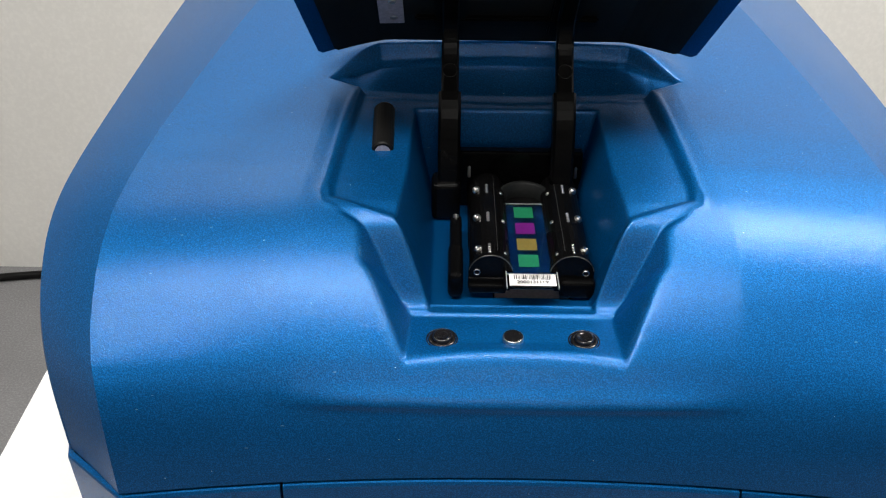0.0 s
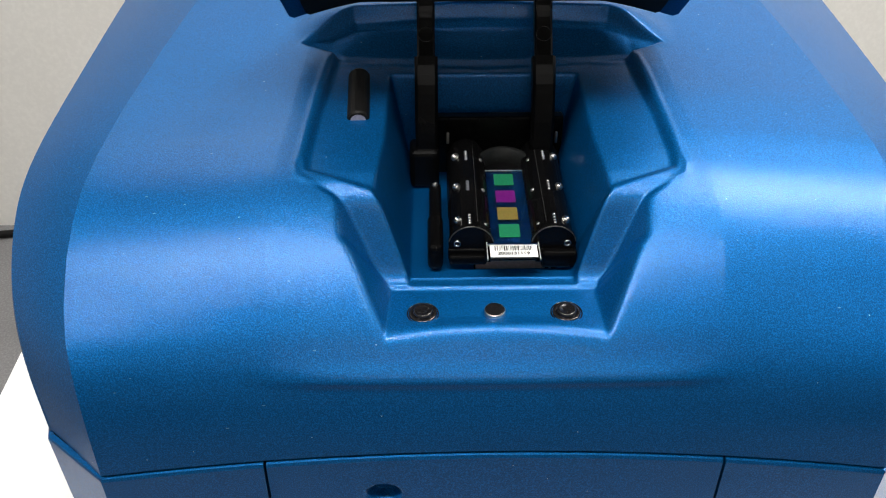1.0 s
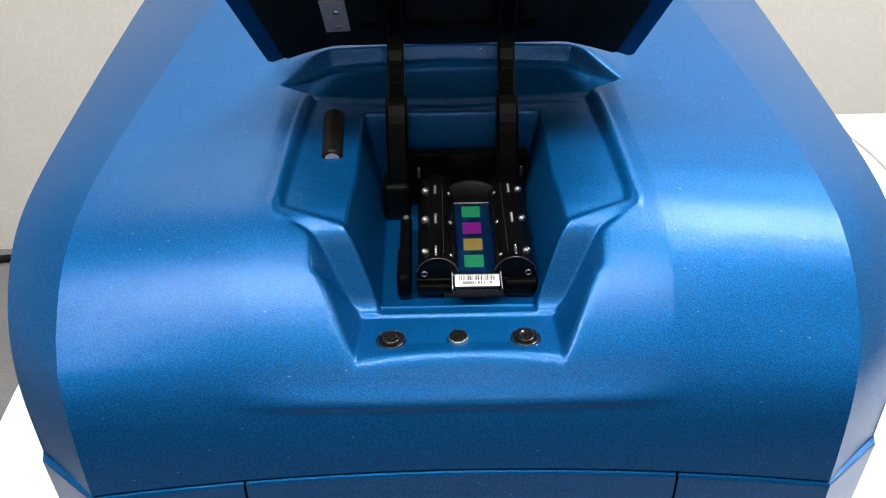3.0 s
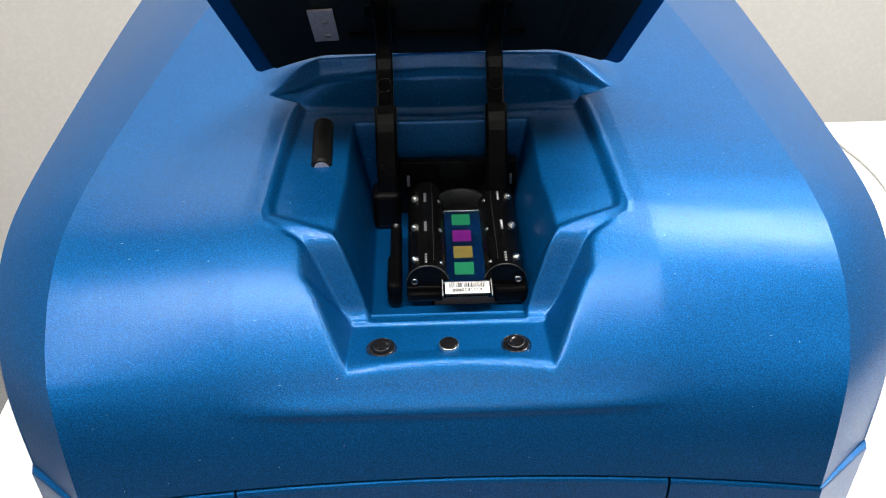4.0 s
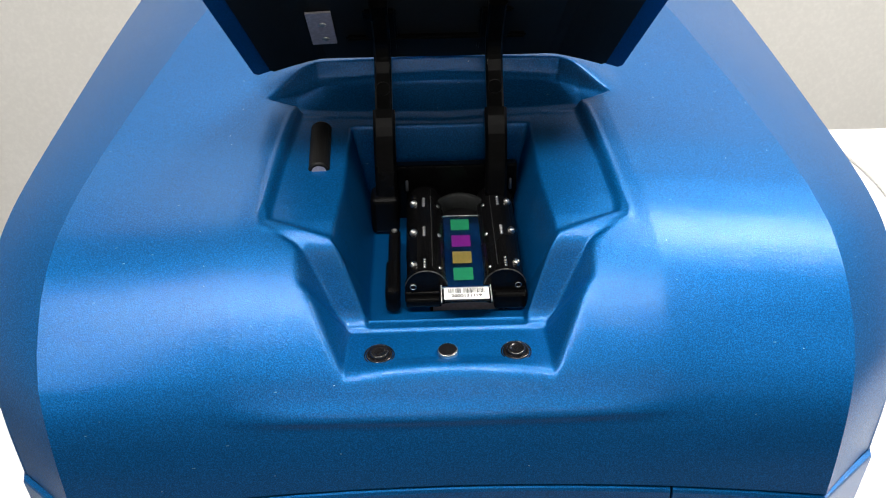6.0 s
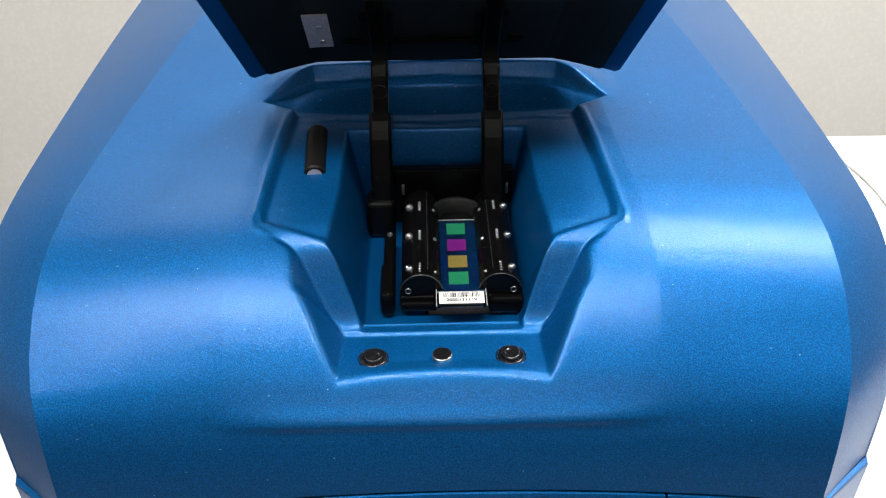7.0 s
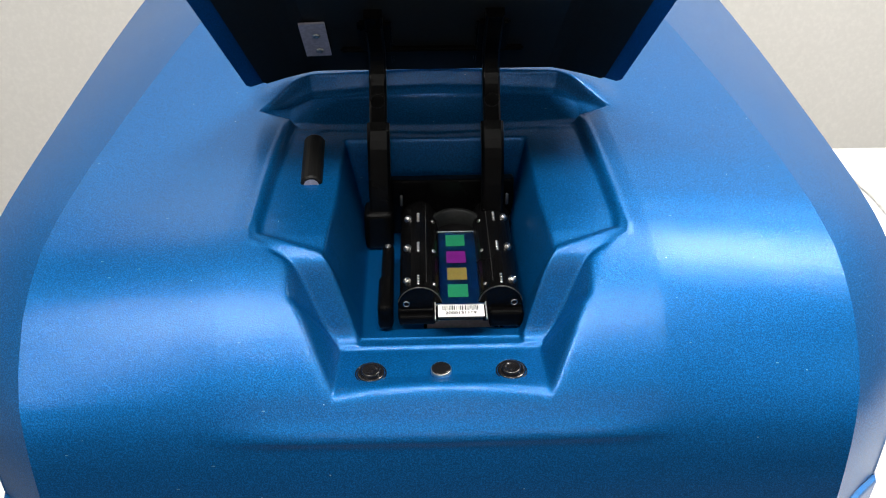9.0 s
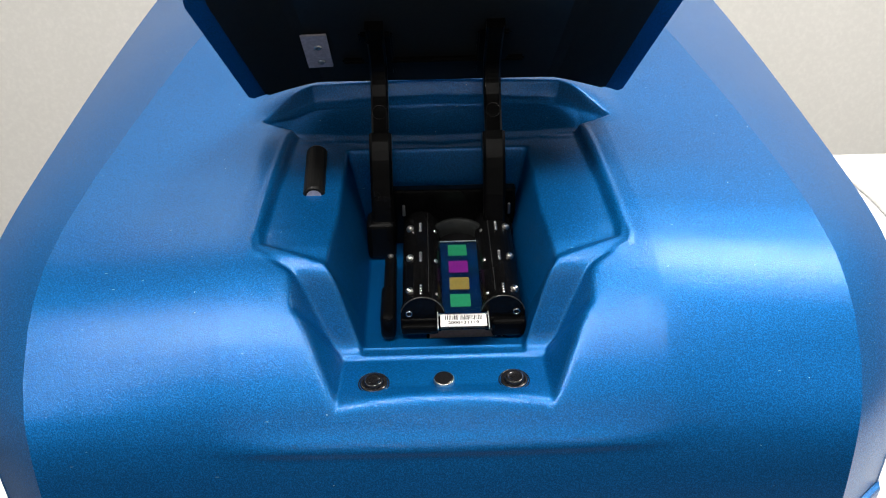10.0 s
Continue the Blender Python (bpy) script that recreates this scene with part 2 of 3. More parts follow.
# hood: a raised lip behind the recess
LIP = mirrored([(101.5, 154.5), (73, 173), (0, 178)])
BASE = mirrored([(101.5, 154.5), (84, 147.0), (60, 142.0), (0, 137.5)])
HOOD = LIP + BASE[::-1][1:-1]
d_lip, d_base = polyline_distance(X, Y, LIP), polyline_distance(X, Y, BASE)
in_hood = polygon_distance(X, Y, HOOD) > 0
bulge = 11.3 * np.exp(-d_lip / 40) * ease((Y - 148) / 25) * ease((112 - A) / 32) * ~in_hood
H = H0 + bulge
# notch in front: a level ledge for the buttons, side facets, and a strip that climbs to the shelf
climb_y = np.arange(0, 70, 0.5)
climb = np.interp(Y, climb_y, blurred(np.interp(climb_y, [13, 19, 37, 45, 49, 53], [-12.2, -8, 23.2, 31, 40, 60]), 3))
ledge = -12.8 + 3.6 * (1 - (A / 51) ** 2) * ease((-6 - Y) / 12)
level = np.where(Y < 13, ledge, np.where((A < 41) & (Y < 20), -11.8, climb))
fine_y = np.arange(-40, 60, 0.5)
half_notch = np.interp(Y, fine_y, blurred(np.interp(fine_y, [-20, 13, 37, 48.5], [51, 49.5, 72.5, 95]), 4))
notch = level + 1.4 * np.maximum(A - half_notch, 0)
top = np.where(Y < 52, soft_min(H, notch, 1.6), H)
# shelf, a little below the cover
SHELF = mirrored([(57.5, 41.5), (91, 53), (92, 60), (88.5, 95), (85, 124), (82, 149), (60, 150), (0, 148)])
d_shelf = polygon_distance(X, Y, SHELF)
shelf = np.interp(Y, [40, 53, 65, 95, 131, 147], [24.3, 29.2, 32, 36.8, 41.0, 42.6])
cover_z = top + (np.minimum(shelf, top) - top) * ease(d_shelf / 3.5 + 0.3)
# pocket
half_pocket = np.interp(Y, [19, 41.5, 78, 131], [41, 58, 53, 51.5])
wall_x, wall_y, wall_f = (A - 40.5) / np.maximum(half_pocket - 40.5, 0.5), (Y - 127) / 5.0, (21.8 - Y) / 2.4
pocket = -16 + (cover_z + 16) * np.clip(np.maximum(np.maximum(wall_x, wall_y), wall_f), 0, 1)
cover_z = np.where((Y > 19) & (A < half_pocket) & (Y < 132), np.minimum(cover_z, pocket), cover_z)
# concave hood wall with a stepped lip
share = d_lip / (d_lip + d_base + 1e-6)
lip_z = np.interp(A, [0, 40, 73, 101.5], [63.6, 63.0, 60.5, 48.6])
base_z = np.interp(A, [0, 60, 84, 101.5], [42.2, 42.3, 43.0, 48.0])
hood_z = lip_z + (base_z - lip_z) * np.interp(share, [0, 0.12, 0.165, 0.20, 0.23, 0.8, 1], [0, 0.40, 0.41, 0.53, 0.54, 0.95, 1])
cover_z = np.where(in_hood, hood_z, cover_z)
disp = cover_z - H0
OUTLINE = mirrored([(72.5, 37), (95, 48.5), (96.5, 55), (95, 62), (91.5, 95), (88.5, 124), (86, 143)])
d_out = polyline_distance(X, Y, OUTLINE)
disp += 0.6 * np.exp(-(d_out / 1.5) ** 2) * ease((Y - 40) / 8) * ease((146 - Y) / 6) * (A > 60)
disp += 0.7 * np.exp(-((Y - 13.5) / 1.2) ** 2) * (A < 50)
disp *= ease((214 - Y) / 14) * ease((125 - A) / 6)
k = np.exp(-0.5 * (np.arange(-4, 5) / 0.9) ** 2)
k /= k.sum()
disp = np.apply_along_axis(lambda r: np.convolve(np.pad(r, 4, "edge"), k, "valid"), 0, disp)
disp = np.apply_along_axis(lambda r: np.convolve(np.pad(r, 4, "edge"), k, "valid"), 1, disp)

WINDOW = (-8.25, 33.0, 32.25, 58.5)
xs = list(np.arange(-120, 120.1, STEP))
outer_cols = 26
cols = [("o", -1, i / outer_cols) for i in range(outer_cols, 0, -1)] + [("i", 0, v) for v in xs] + [("o", 1, i / outer_cols) for i in range(1, outer_cols + 1)]
rows_y = list(np.arange(FRONT, 207.1, STEP)) + list(np.linspace(208, 430, 40))
front_rows = 64
arc_front = float(np.interp(FRONT, YD, AD))


def across(kind, side, v, y):
    if kind == "o":
        return side * (120 + v * (float(crease(y)) - 120)) if crease(y) > 120 else side * float(crease(y))
    return float(v) * (float(crease(y)) / 121.0 if crease(y) <= 120 else 1.0)


verts, faces = [], []
for r in range(front_rows):
    # the upright front, from the seam up to the notch, with a shallow brow under the buttons
    f = 1 - r / front_rows
    for kind, side, v in cols:
        x = across(kind, side, v, -40.0)
        end = float(np.interp(seam(x), ZD, AD))
        s_arc = arc_front + (end - arc_front) * f
        y, z = float(np.interp(s_arc, AD, YD)), float(np.interp(s_arc, AD, ZD))
        if kind == "o":
            x = across(kind, side, v, y)
        ty, tz = float(np.interp(s_arc + 1, AD, YD)) - y, float(np.interp(s_arc + 1, AD, ZD)) - z
        from_brow = s_arc - float(np.interp(-29.5 + 0.8 * (x / 100) ** 2, ZD, AD))
        lift = 2.3 * float(ease((120 - abs(x)) / 50)) * math.exp(-(from_brow / (7.0 if from_brow > 0 else 3.2)) ** 2)
        size = math.hypot(ty, tz)
        verts.append((x / 1000, (y - tz / size * lift) / 1000, (z - float(fold(x, y)) + ty / size * lift) / 1000))
for q in rows_y:
    for kind, side, v in cols:
        y = float(q)
        x = across(kind, side, v, y)
        z = float(hull(y) - fold(x, y))
        if abs(x) < 124 and y < 213:
            i, j = (x + 126) / STEP, (y - FRONT) / STEP
            i0, j0 = int(i), int(j)
            a, b = i - i0, j - j0
            z += (disp[j0, i0] * (1 - a) + disp[j0, i0 + 1] * a) * (1 - b) + (disp[j0 + 1, i0] * (1 - a) + disp[j0 + 1, i0 + 1] * a) * b
        verts.append((x / 1000, y / 1000, z / 1000))
n = len(cols)
depths = [None] * front_rows + rows_y
for r in range(len(depths) - 1):
    for c in range(n - 1):
        if depths[r] is not None and WINDOW[2] <= depths[r] < WINDOW[3] and cols[c][0] == "i" and cols[c + 1][0] == "i" and WINDOW[0] <= cols[c][2] < WINDOW[1]:
            continue
        faces.append((r * n + c, r * n + c + 1, (r + 1) * n + c + 1, (r + 1) * n + c))
cover = spart("top_cover", (verts, [], faces), BLUE, label="smooth blue moulded cover with a stepped recess", smooth=True)

# outer shoulder line: depth of the crease beside it, then its own x, y, z
SHOULDER = np.array([(-42.6, 221.8, -14.7, -80.1), (-37.4, 221.6, -14.9, -52.7), (-27.6, 225.2, -10.8, -33.7), (-9.7, 231.6, 4.2, -18.2), (9.8, 237.3, 25, -5.3),
                     (37.5, 240.3, 54.5, 6.3), (50, 241.5, 66.8, 10.3), (71.7, 241.6, 88.5, 15), (99.6, 240.4, 116.9, 18.9), (150.4, 236.3, 167.1, 23.4),
                     (207.6, 235.1, 224.7, 27.4), (271, 233, 287.4, 30.4), (351.6, 232, 368.1, 31.7), (430, 230, 446, 31)])
shoulder_at = np.interp(np.arange(0, 13.01, 0.1), np.arange(14), SHOULDER[:, 0])
outer_line = [softened(np.interp(shoulder_at, SHOULDER[:, 0], SHOULDER[:, i])) for i in (1, 2, 3)]


def shoulder(side):
    vs, fs = [], []
    m = 6
    for y, ox, oy, oz in zip(shoulder_at, *outer_line):
        if y == shoulder_at[0]:
            y = seam_y(190.0)
        cx = float(crease(y))
        cz = float(hull(y) - fold(cx, y))
        for i in range(m + 1):
            t = i / m
            vs.append((side * (cx + (ox - cx) * t) / 1000, (y + (oy - y) * t) / 1000, (cz + (oz - cz) * t + 1.5 * math.sin(math.pi * t)) / 1000))
    for r in range(len(shoulder_at) - 1):
        for i in range(m):
            a = r * (m + 1) + i
            fs.append((a, a + 1, a + m + 2, a + m + 1))
    return vs, [], fs


for side in (-1, 1):
    spart("shoulder_panel", shoulder(side), BLUE, smooth=True)
    # side wall from the shoulder down to the seam
    vs, fs = [], []
    for ox, oy, oz in zip(*outer_line):
        vs += [(side * ox / 1000, oy / 1000, oz / 1000), (side * (ox + 1) / 1000, oy / 1000, max(oz - 3, -81.5) / 1000), (side * (ox - 3 * float(ease((oz + 80) / 40))) / 1000, oy / 1000, -0.082)]
    for i in range(len(shoulder_at) - 1):
        for k2 in range(2):
            fs.append((3 * i + k2, 3 * i + k2 + 1, 3 * i + k2 + 4, 3 * i + k2 + 3))
    spart("side_wall", (vs, [], fs), BLUE, smooth=True)
bm = bmesh.new()
back = [bm.faces.new([bm.verts.new((x, 0.430, z)) for x, z in ((-0.226, TABLE + 0.012), (0.226, TABLE + 0.012), (0.229, 0.030), (0.112, 0.0685), (-0.112, 0.0685), (-0.229, 0.030))])]
moved = bmesh.ops.extrude_face_region(bm, geom=back)["geom"]
bmesh.ops.translate(bm, verts=[e for e in moved if isinstance(e, bmesh.types.BMVert)], vec=(0, 0.014, 0))
spart("back_wall", bm, BLUE)

# base below the seam: front panels, door, corner facets, sides


def front_panel(x0, x1, steps, rows=1, dish=None):
    """A curved upright panel whose upper edge follows the seam; dish: centre x, z and radii of a finger recess."""
    bm = bmesh.new()
    grid = []
    for i in range(steps + 1):
        x = x0 + (x1 - x0) * i / steps
        zt = float(seam(x)) - 1.6
        yt = seam_y(x) - 1.3
        face = [(0.0, zt - 2.2 + (-115 - zt + 2.2) * k3 / rows) for k3 in range(rows + 1)]
        if dish:
            face = [(float(8.0 * ease(2.2 - 2.2 * math.hypot((x - dish[0]) / dish[2], (z - dish[1]) / dish[3]))), z) for _, z in face]
        col = []
        for dy, z in [(7, zt - 1.0), (2.6, zt), (0.7, zt - 0.5)] + face + [(1.0, -160), (3.0, -236), (9, -238)]:
            col.append(bm.verts.new((x / 1000, (yt + dy) / 1000, z / 1000)))
        grid.append(col)
    for a, b in zip(grid, grid[1:]):
        for i in range(len(a) - 1):
            bm.faces.new((a[i], b[i], b[i + 1], a[i + 1]))
    bm.faces.new(grid[0])
    bm.faces.new(list(reversed(grid[-1])))
    return bm


door = spart("front_door", front_panel(-109.6, 109.6, 220, 40, (-54, -97.5, 9.6, 8.2)), BLUE, label="arched blue drawer door with a finger recess")
spart("front_panel", front_panel(-190, -111, 14), BLUE)
spart("front_panel", front_panel(111, 190, 14), BLUE)
for side in (-1, 1):
    bm = bmesh.new()
    foot = [(190.3, seam_y(190.0) - 1.0), (224.3, -16.5), (236, 25), (238, 110), (235, 225), (231, 340), (228, 440)]
    ring = []
    for x, y in foot:
        ring.append([bm.verts.new((side * (x - ins) / 1000, (y + ins * 0.5) / 1000, z / 1000)) for ins, z in ((3, -82.3), (0.5, -83.0), (0, -84.5), (2, -180), (6, -238))])
    for a, b in zip(ring, ring[1:]):
        for i in range(4):
            bm.faces.new((a[i], b[i], b[i + 1], a[i + 1]))
    spart("base_side", bm, BLUE)
spart("underside", box(-0.2, 0.2, -0.02, 0.42, TABLE + 0.008, TABLE + 0.03), BLACK)
spart("inner_frame", box(-0.18, 0.18, -0.028, 0.4, -0.236, -0.10), BLACK)
for fx in (-0.17, 0.17):
    for fy in (0.02, 0.38):
        spart("rubber_foot", lathe([(0, 0), (0.014, 0), (0.014, 0.006), (0.012, 0.012), (0, 0.012)], pose(fx, fy, TABLE)), RUBBER)
# window in the pocket floor
w0, w1, w2, w3 = [v / 1000 for v in WINDOW]
bm = bmesh.new()
for b in ((w0 - .001, w0, w2 - .001, w3 + .001), (w1, w1 + .001, w2 - .001, w3 + .001), (w0, w1, w2 - .001, w2), (w0, w1, w3, w3 + .001)):
    box(*b, -0.05, -0.0164, bm=bm)
box(w0 - .001, w1 + .001, w2 - .001, w3 + .001, -0.052, -0.05, bm=bm)
spart("floor_window", bm, BLACK, label="rectangular black opening in the blue pocket floor")
spart("sensor_plate", box(-0.0068, 0.0275, 0.0335, 0.0535, -0.027, -0.024, 0.0004), PLATE, label="grey metal plate inside the opening")
spart("screw", lathe([(0.0022, -0.026), (0.0022, -0.0246), (0.0012, -0.0240), (0, -0.0240)], pose(0.0300, 0.0440, 0)), STEEL, smooth=True)

# buttons on the ledge in front of the pocket
for bx in (-0.0340, 0.0336):
    m = pose(bx, -0.0050, -0.0127, 1)
    r = 0.0076
    bezel = spart("button", lathe([(r, -0.003), (r, 0.0002), (r * .97, 0.0005), (r * .93, 0.0004), (r * .91, -0.0008), (r * .87, -0.0008), (r * .86, 0.0007), (r * .83, 0.0010), (r * .70, 0.0011), (r * .64, 0.0008), (0, 0.0008)], m, 40), GLOSSY, label="round black push button with a raised centre", smooth=True)
    spart("button_cap", lathe([(r * .62, 0.0008), (r * .60, 0.0022), (r * .55, 0.0026), (r * .46, 0.0027), (r * .40, 0.0024), (0, 0.0023)], m, 40), GLOSSY, smooth=True)
r = 0.0050
m = pose(-0.0002, -0.0050, -0.0127, 1)
spart("indicator", lathe([(r, -0.002), (r, 0.0020), (r * .97, 0.0024), (r * .90, 0.0025)], m), STEEL, label="small round indicator with a bright metal rim", smooth=True)
spart("indicator_face", lathe([(r * .93, 0.0020), (r * .92, 0.00256), (r * .80, 0.0027), (0, 0.0028)], m), GLOSSY, smooth=True)

# bumper pill on the recess shelf
bm = bmesh.new()
pts = []
for i in range(13):
    a = math.pi * i / 12
    pts.append((-0.0060 * math.cos(a), 0.0058 * math.sin(a)))
ends = []
M = pose(-0.0672, 0.0915, 0.0366, 6.4, 0, 2)
for yy, s in ((0, 0.86), (0.0012, 1), (0.040, 1), (0.0412, 0.9)):
    ends.append([bm.verts.new(M @ Vector((px * s, yy, pz * s - 0.001))) for px, pz in pts])
for a, b in zip(ends, ends[1:]):
    for i in range(12):
        bm.faces.new((a[i], a[i + 1], b[i + 1], b[i]))
bm.faces.new(ends[0])
bm.faces.new(list(reversed(ends[-1])))
bumper = spart("bumper", bm, RUBBER, label="black half-round rubber bumper")
bm = bmesh.new()
bm.faces.new([bm.verts.new(M @ Vector((px * .66, -0.0004, pz * .62 - 0.0004))) for px, pz in pts])
spart("bumper_tip", bm, PLATE, label="worn grey end face")

# ---------------------------------------------------------------- lid, open like a canopy
LDIR = Vector((0, -0.66, 0.751))
LIN = Vector((0, -0.751, -0.66))


def lid_half(v):
    return np.interp(v, [0, 4, 113, 168, 198, 203], [104, 106.0, 113.5, 68, 54, 50])


def lid_point(u, v, depth):
    a = abs(u)
    y = 174 - 25 * max(0.0, (a - 68) / 37) ** 1.3
    return (Vector((u, y, 66.8)) + LDIR * v + LIN * depth) / 1000


def lid_grid(inset, d0, d1, v0=0.0):
    bm = bmesh.new()
    vsn = [v0, 2, 4, 8, 20, 40, 60, 80, 100, 108, 114, 125, 145, 160, 168, 180, 194, 198 - inset]
    fr = [-1, -.97, -.9, -.8, -.735, -.68, -.5, -.25, 0, .25, .5, .68, .735, .8, .9, .97, 1]
    sheets = []
    for dep in (d0, d1):
        sheets.append([[bm.verts.new(lid_point(f * (float(lid_half(v)) - inset), v, dep)) for f in fr] for v in vsn])
    for s in sheets:
        for a, b in zip(s, s[1:]):
            for i in range(len(fr) - 1):
                bm.faces.new((a[i], a[i + 1], b[i + 1], b[i]))
    p, q = sheets
    for i in range(len(fr) - 1):
        bm.faces.new((p[0][i], p[0][i + 1], q[0][i + 1], q[0][i]))
        bm.faces.new((p[-1][i], p[-1][i + 1], q[-1][i + 1], q[-1][i]))
    for j in range(len(vsn) - 1):
        bm.faces.new((p[j][0], p[j + 1][0], q[j + 1][0], q[j][0]))
        bm.faces.new((p[j][-1], p[j + 1][-1], q[j + 1][-1], q[j][-1]))
    return bm


lid = spart("lid", lid_grid(0, -8, 0), BLUE, label="open blue lid with a black lining")
spart("lid_liner", lid_grid(8.5, 0.3, 1.5, 0.6), LINER, lid)
PL = (-71.5, -57.8, 24, 61)
bm = bmesh.new()
quad = [lid_point(PL[0], PL[3], 2.0), lid_point(PL[1], PL[3], 2.0), lid_point(PL[1] , PL[2], 2.0), lid_point(PL[0] , PL[2], 2.0)]
f = bm.faces.new([bm.verts.new(p) for p in quad])
ext = bmesh.ops.extrude_face_region(bm, geom=[f])["geom"]
bmesh.ops.translate(bm, verts=[e for e in ext if isinstance(e, bmesh.types.BMVert)], vec=LIN * 0.0012)
spart("latch_plate", bm, PLATE, lid, "small grey metal plate with two screws")
turn = LIN.to_track_quat("Z", "Y").to_matrix().to_4x4()
for v in (31, 48):
    p = lid_point(-63.5, v, 3.2)
    spart("screw", lathe([(0.0022, 0), (0.0022, 0.0008), (0.0012, 0.0014), (0.0009, 0.0006), (0, 0.0006)], Matrix.Translation(p) @ turn, 16), STEEL, lid, smooth=True)



def rounded(points):
    """Cut the corners of a path twice."""
    for _ in range(2):
        cut = [points[0]]
        for p, q in zip(points, points[1:]):
            cut += [tuple(a * 0.75 + b * 0.25 for a, b in zip(p, q)), tuple(a * 0.25 + b * 0.75 for a, b in zip(p, q))]
        points = cut + [points[-1]]
    return points


for ax in (-0.0318, 0.0316):
    path = [(ax, 0.111, -0.012), (ax, 0.112, 0.010), (ax, 0.115, 0.030), (ax, 0.123, 0.048), (ax, 0.136, 0.062), (ax, 0.145, 0.074), (ax, 0.148, 0.086), (ax, 0.141, 0.099), (ax, 0.124, 0.119)]
    curve = rounded(path)
    bend = 16  # where the broad lower arm ends
    arm = spart("hinge_arm", sweep(curve[:bend], 0.0062, 0.005), BLACK, label="black metal hinge arm")
    spart("arm_tip", sweep(curve[bend - 3:], 0.0048, 0.004), BLACK)
    for k4 in (4, 5):
        p, q = Vector(path[k4]), Vector(path[k4 + 1])
        n4 = Vector((1, 0, 0)).cross((q - Vector(path[k4 - 1])).normalized()) * -1
        n4 = n4 if n4.y < 0 else -n4
        spart("pivot", lathe([(0.0042, -0.001), (0.0042, 0.0002), (0.0038, 0.0003), (0.0034, -0.0014), (0, -0.0016)], Matrix.Translation(p + n4 * 0.0042) @ n4.to_track_quat("Z", "Y").to_matrix().to_4x4(), 24), GLOSSY, arm, "dark pivot pin", smooth=True)


def lid_block(u0, u1, v0, v1, d0, d1):
    """A block that stands on the lid's lining."""
    bm = bmesh.new()
    c = [[bm.verts.new(lid_point(u, v, dep)) for u, v in ((u0, v0), (u1, v0), (u1, v1), (u0, v1))] for dep in (d0, d1)]
    bm.faces.new(c[0])
    bm.faces.new(c[1])
    for i in range(4):
        bm.faces.new((c[0][i], c[0][(i + 1) % 4], c[1][(i + 1) % 4], c[1][i]))
    bmesh.ops.bevel(bm, geom=list(bm.edges), offset=0.0012, segments=2, affect="EDGES")
    return bm


for u in (-31.8, 31.6):
    spart("hinge_bracket", lid_block(u - 9, u + 9, 14, 62, 1.4, 4.5), BLACK, lid)
spart("stiffening_bar", lid_block(-52, 50, 24, 32, 1.4, 5.0), BLACK, lid)
spart("pivot_block", box(-0.0415, -0.025, 0.104, 0.1205, -0.0158, 0.0085, 0.003, 3), BLACK)
spart("pivot_block", box(0.029, 0.0425, 0.106, 0.1215, -0.0158, 0.001, 0.003, 3), BLACK)

# ---------------------------------------------------------------- slide carriage, run out over the pocket floor
CX = 0.0098
SEAT = pose(0.0002, 0.0157, -0.0132) @ Matrix.Scale(1.045, 4)  # where the carriage has run out to on the pocket floor
carriage = spart("slide_carriage", box(CX - 0.030, CX + 0.030, 0.048, 0.098, 0.003, 0.008, 0.001), BLACK, label="black metal slide carriage with two clamp bars")
carriage.matrix_parent_inverse = OFF @ SEAT
spart("back_plate", box(-0.0265, 0.0445, 0.1205, 0.1275, -0.0158, 0.0205, 0.0012), BLACK, label="black plate across the foot of the pocket's back wall")
spart("front_foot", box(CX - 0.030, CX - 0.012, 0.014, 0.024, 0.001, 0.0060, 0.001), BLACK, carriage)
spart("front_foot", box(CX + 0.014, CX + 0.031, 0.0135, 0.026, -0.001, 0.0085, 0.0015), BLACK, carriage)


def clamp_bar(side):
    """Half-round bar lying along y, with a flat skirt towards the slide."""
    bm = bmesh.new()
    prof = [(-0.0100, 0.002)] + [(-0.0100 * math.cos(math.pi * i / 14), 0.0105 + 0.0100 * math.sin(math.pi * i / 14)) for i in range(15)] + [(0.0100, 0.006)]
    rings = []
    for y in (0.0195, 0.0201, 0.098, 0.0988):
        s = 0.95 if y in (0.0195, 0.0988) else 1.0
        rings.append([bm.verts.new((CX + side * (0.0196 - px * s), y, 0.0105 + (pz - 0.0105) * s)) for px, pz in prof])
    for a, b in zip(rings, rings[1:]):
        for i in range(len(prof)):
            j = (i + 1) % len(prof)
            bm.faces.new((a[i], a[j], b[j], b[i]))
    bm.faces.new(rings[0])
    bm.faces.new(list(reversed(rings[-1])))
    return bm


def end_disc(side):
    bm = bmesh.new()
    m = pose(CX + side * 0.0196, 0.0199, 0.0108, 90)
    return lathe([(0, 0), (0.0104, 0), (0.0108, 0.0004), (0.0108, 0.0020), (0.0102, 0.0025), (0, 0.0025)], m, 40, bm)


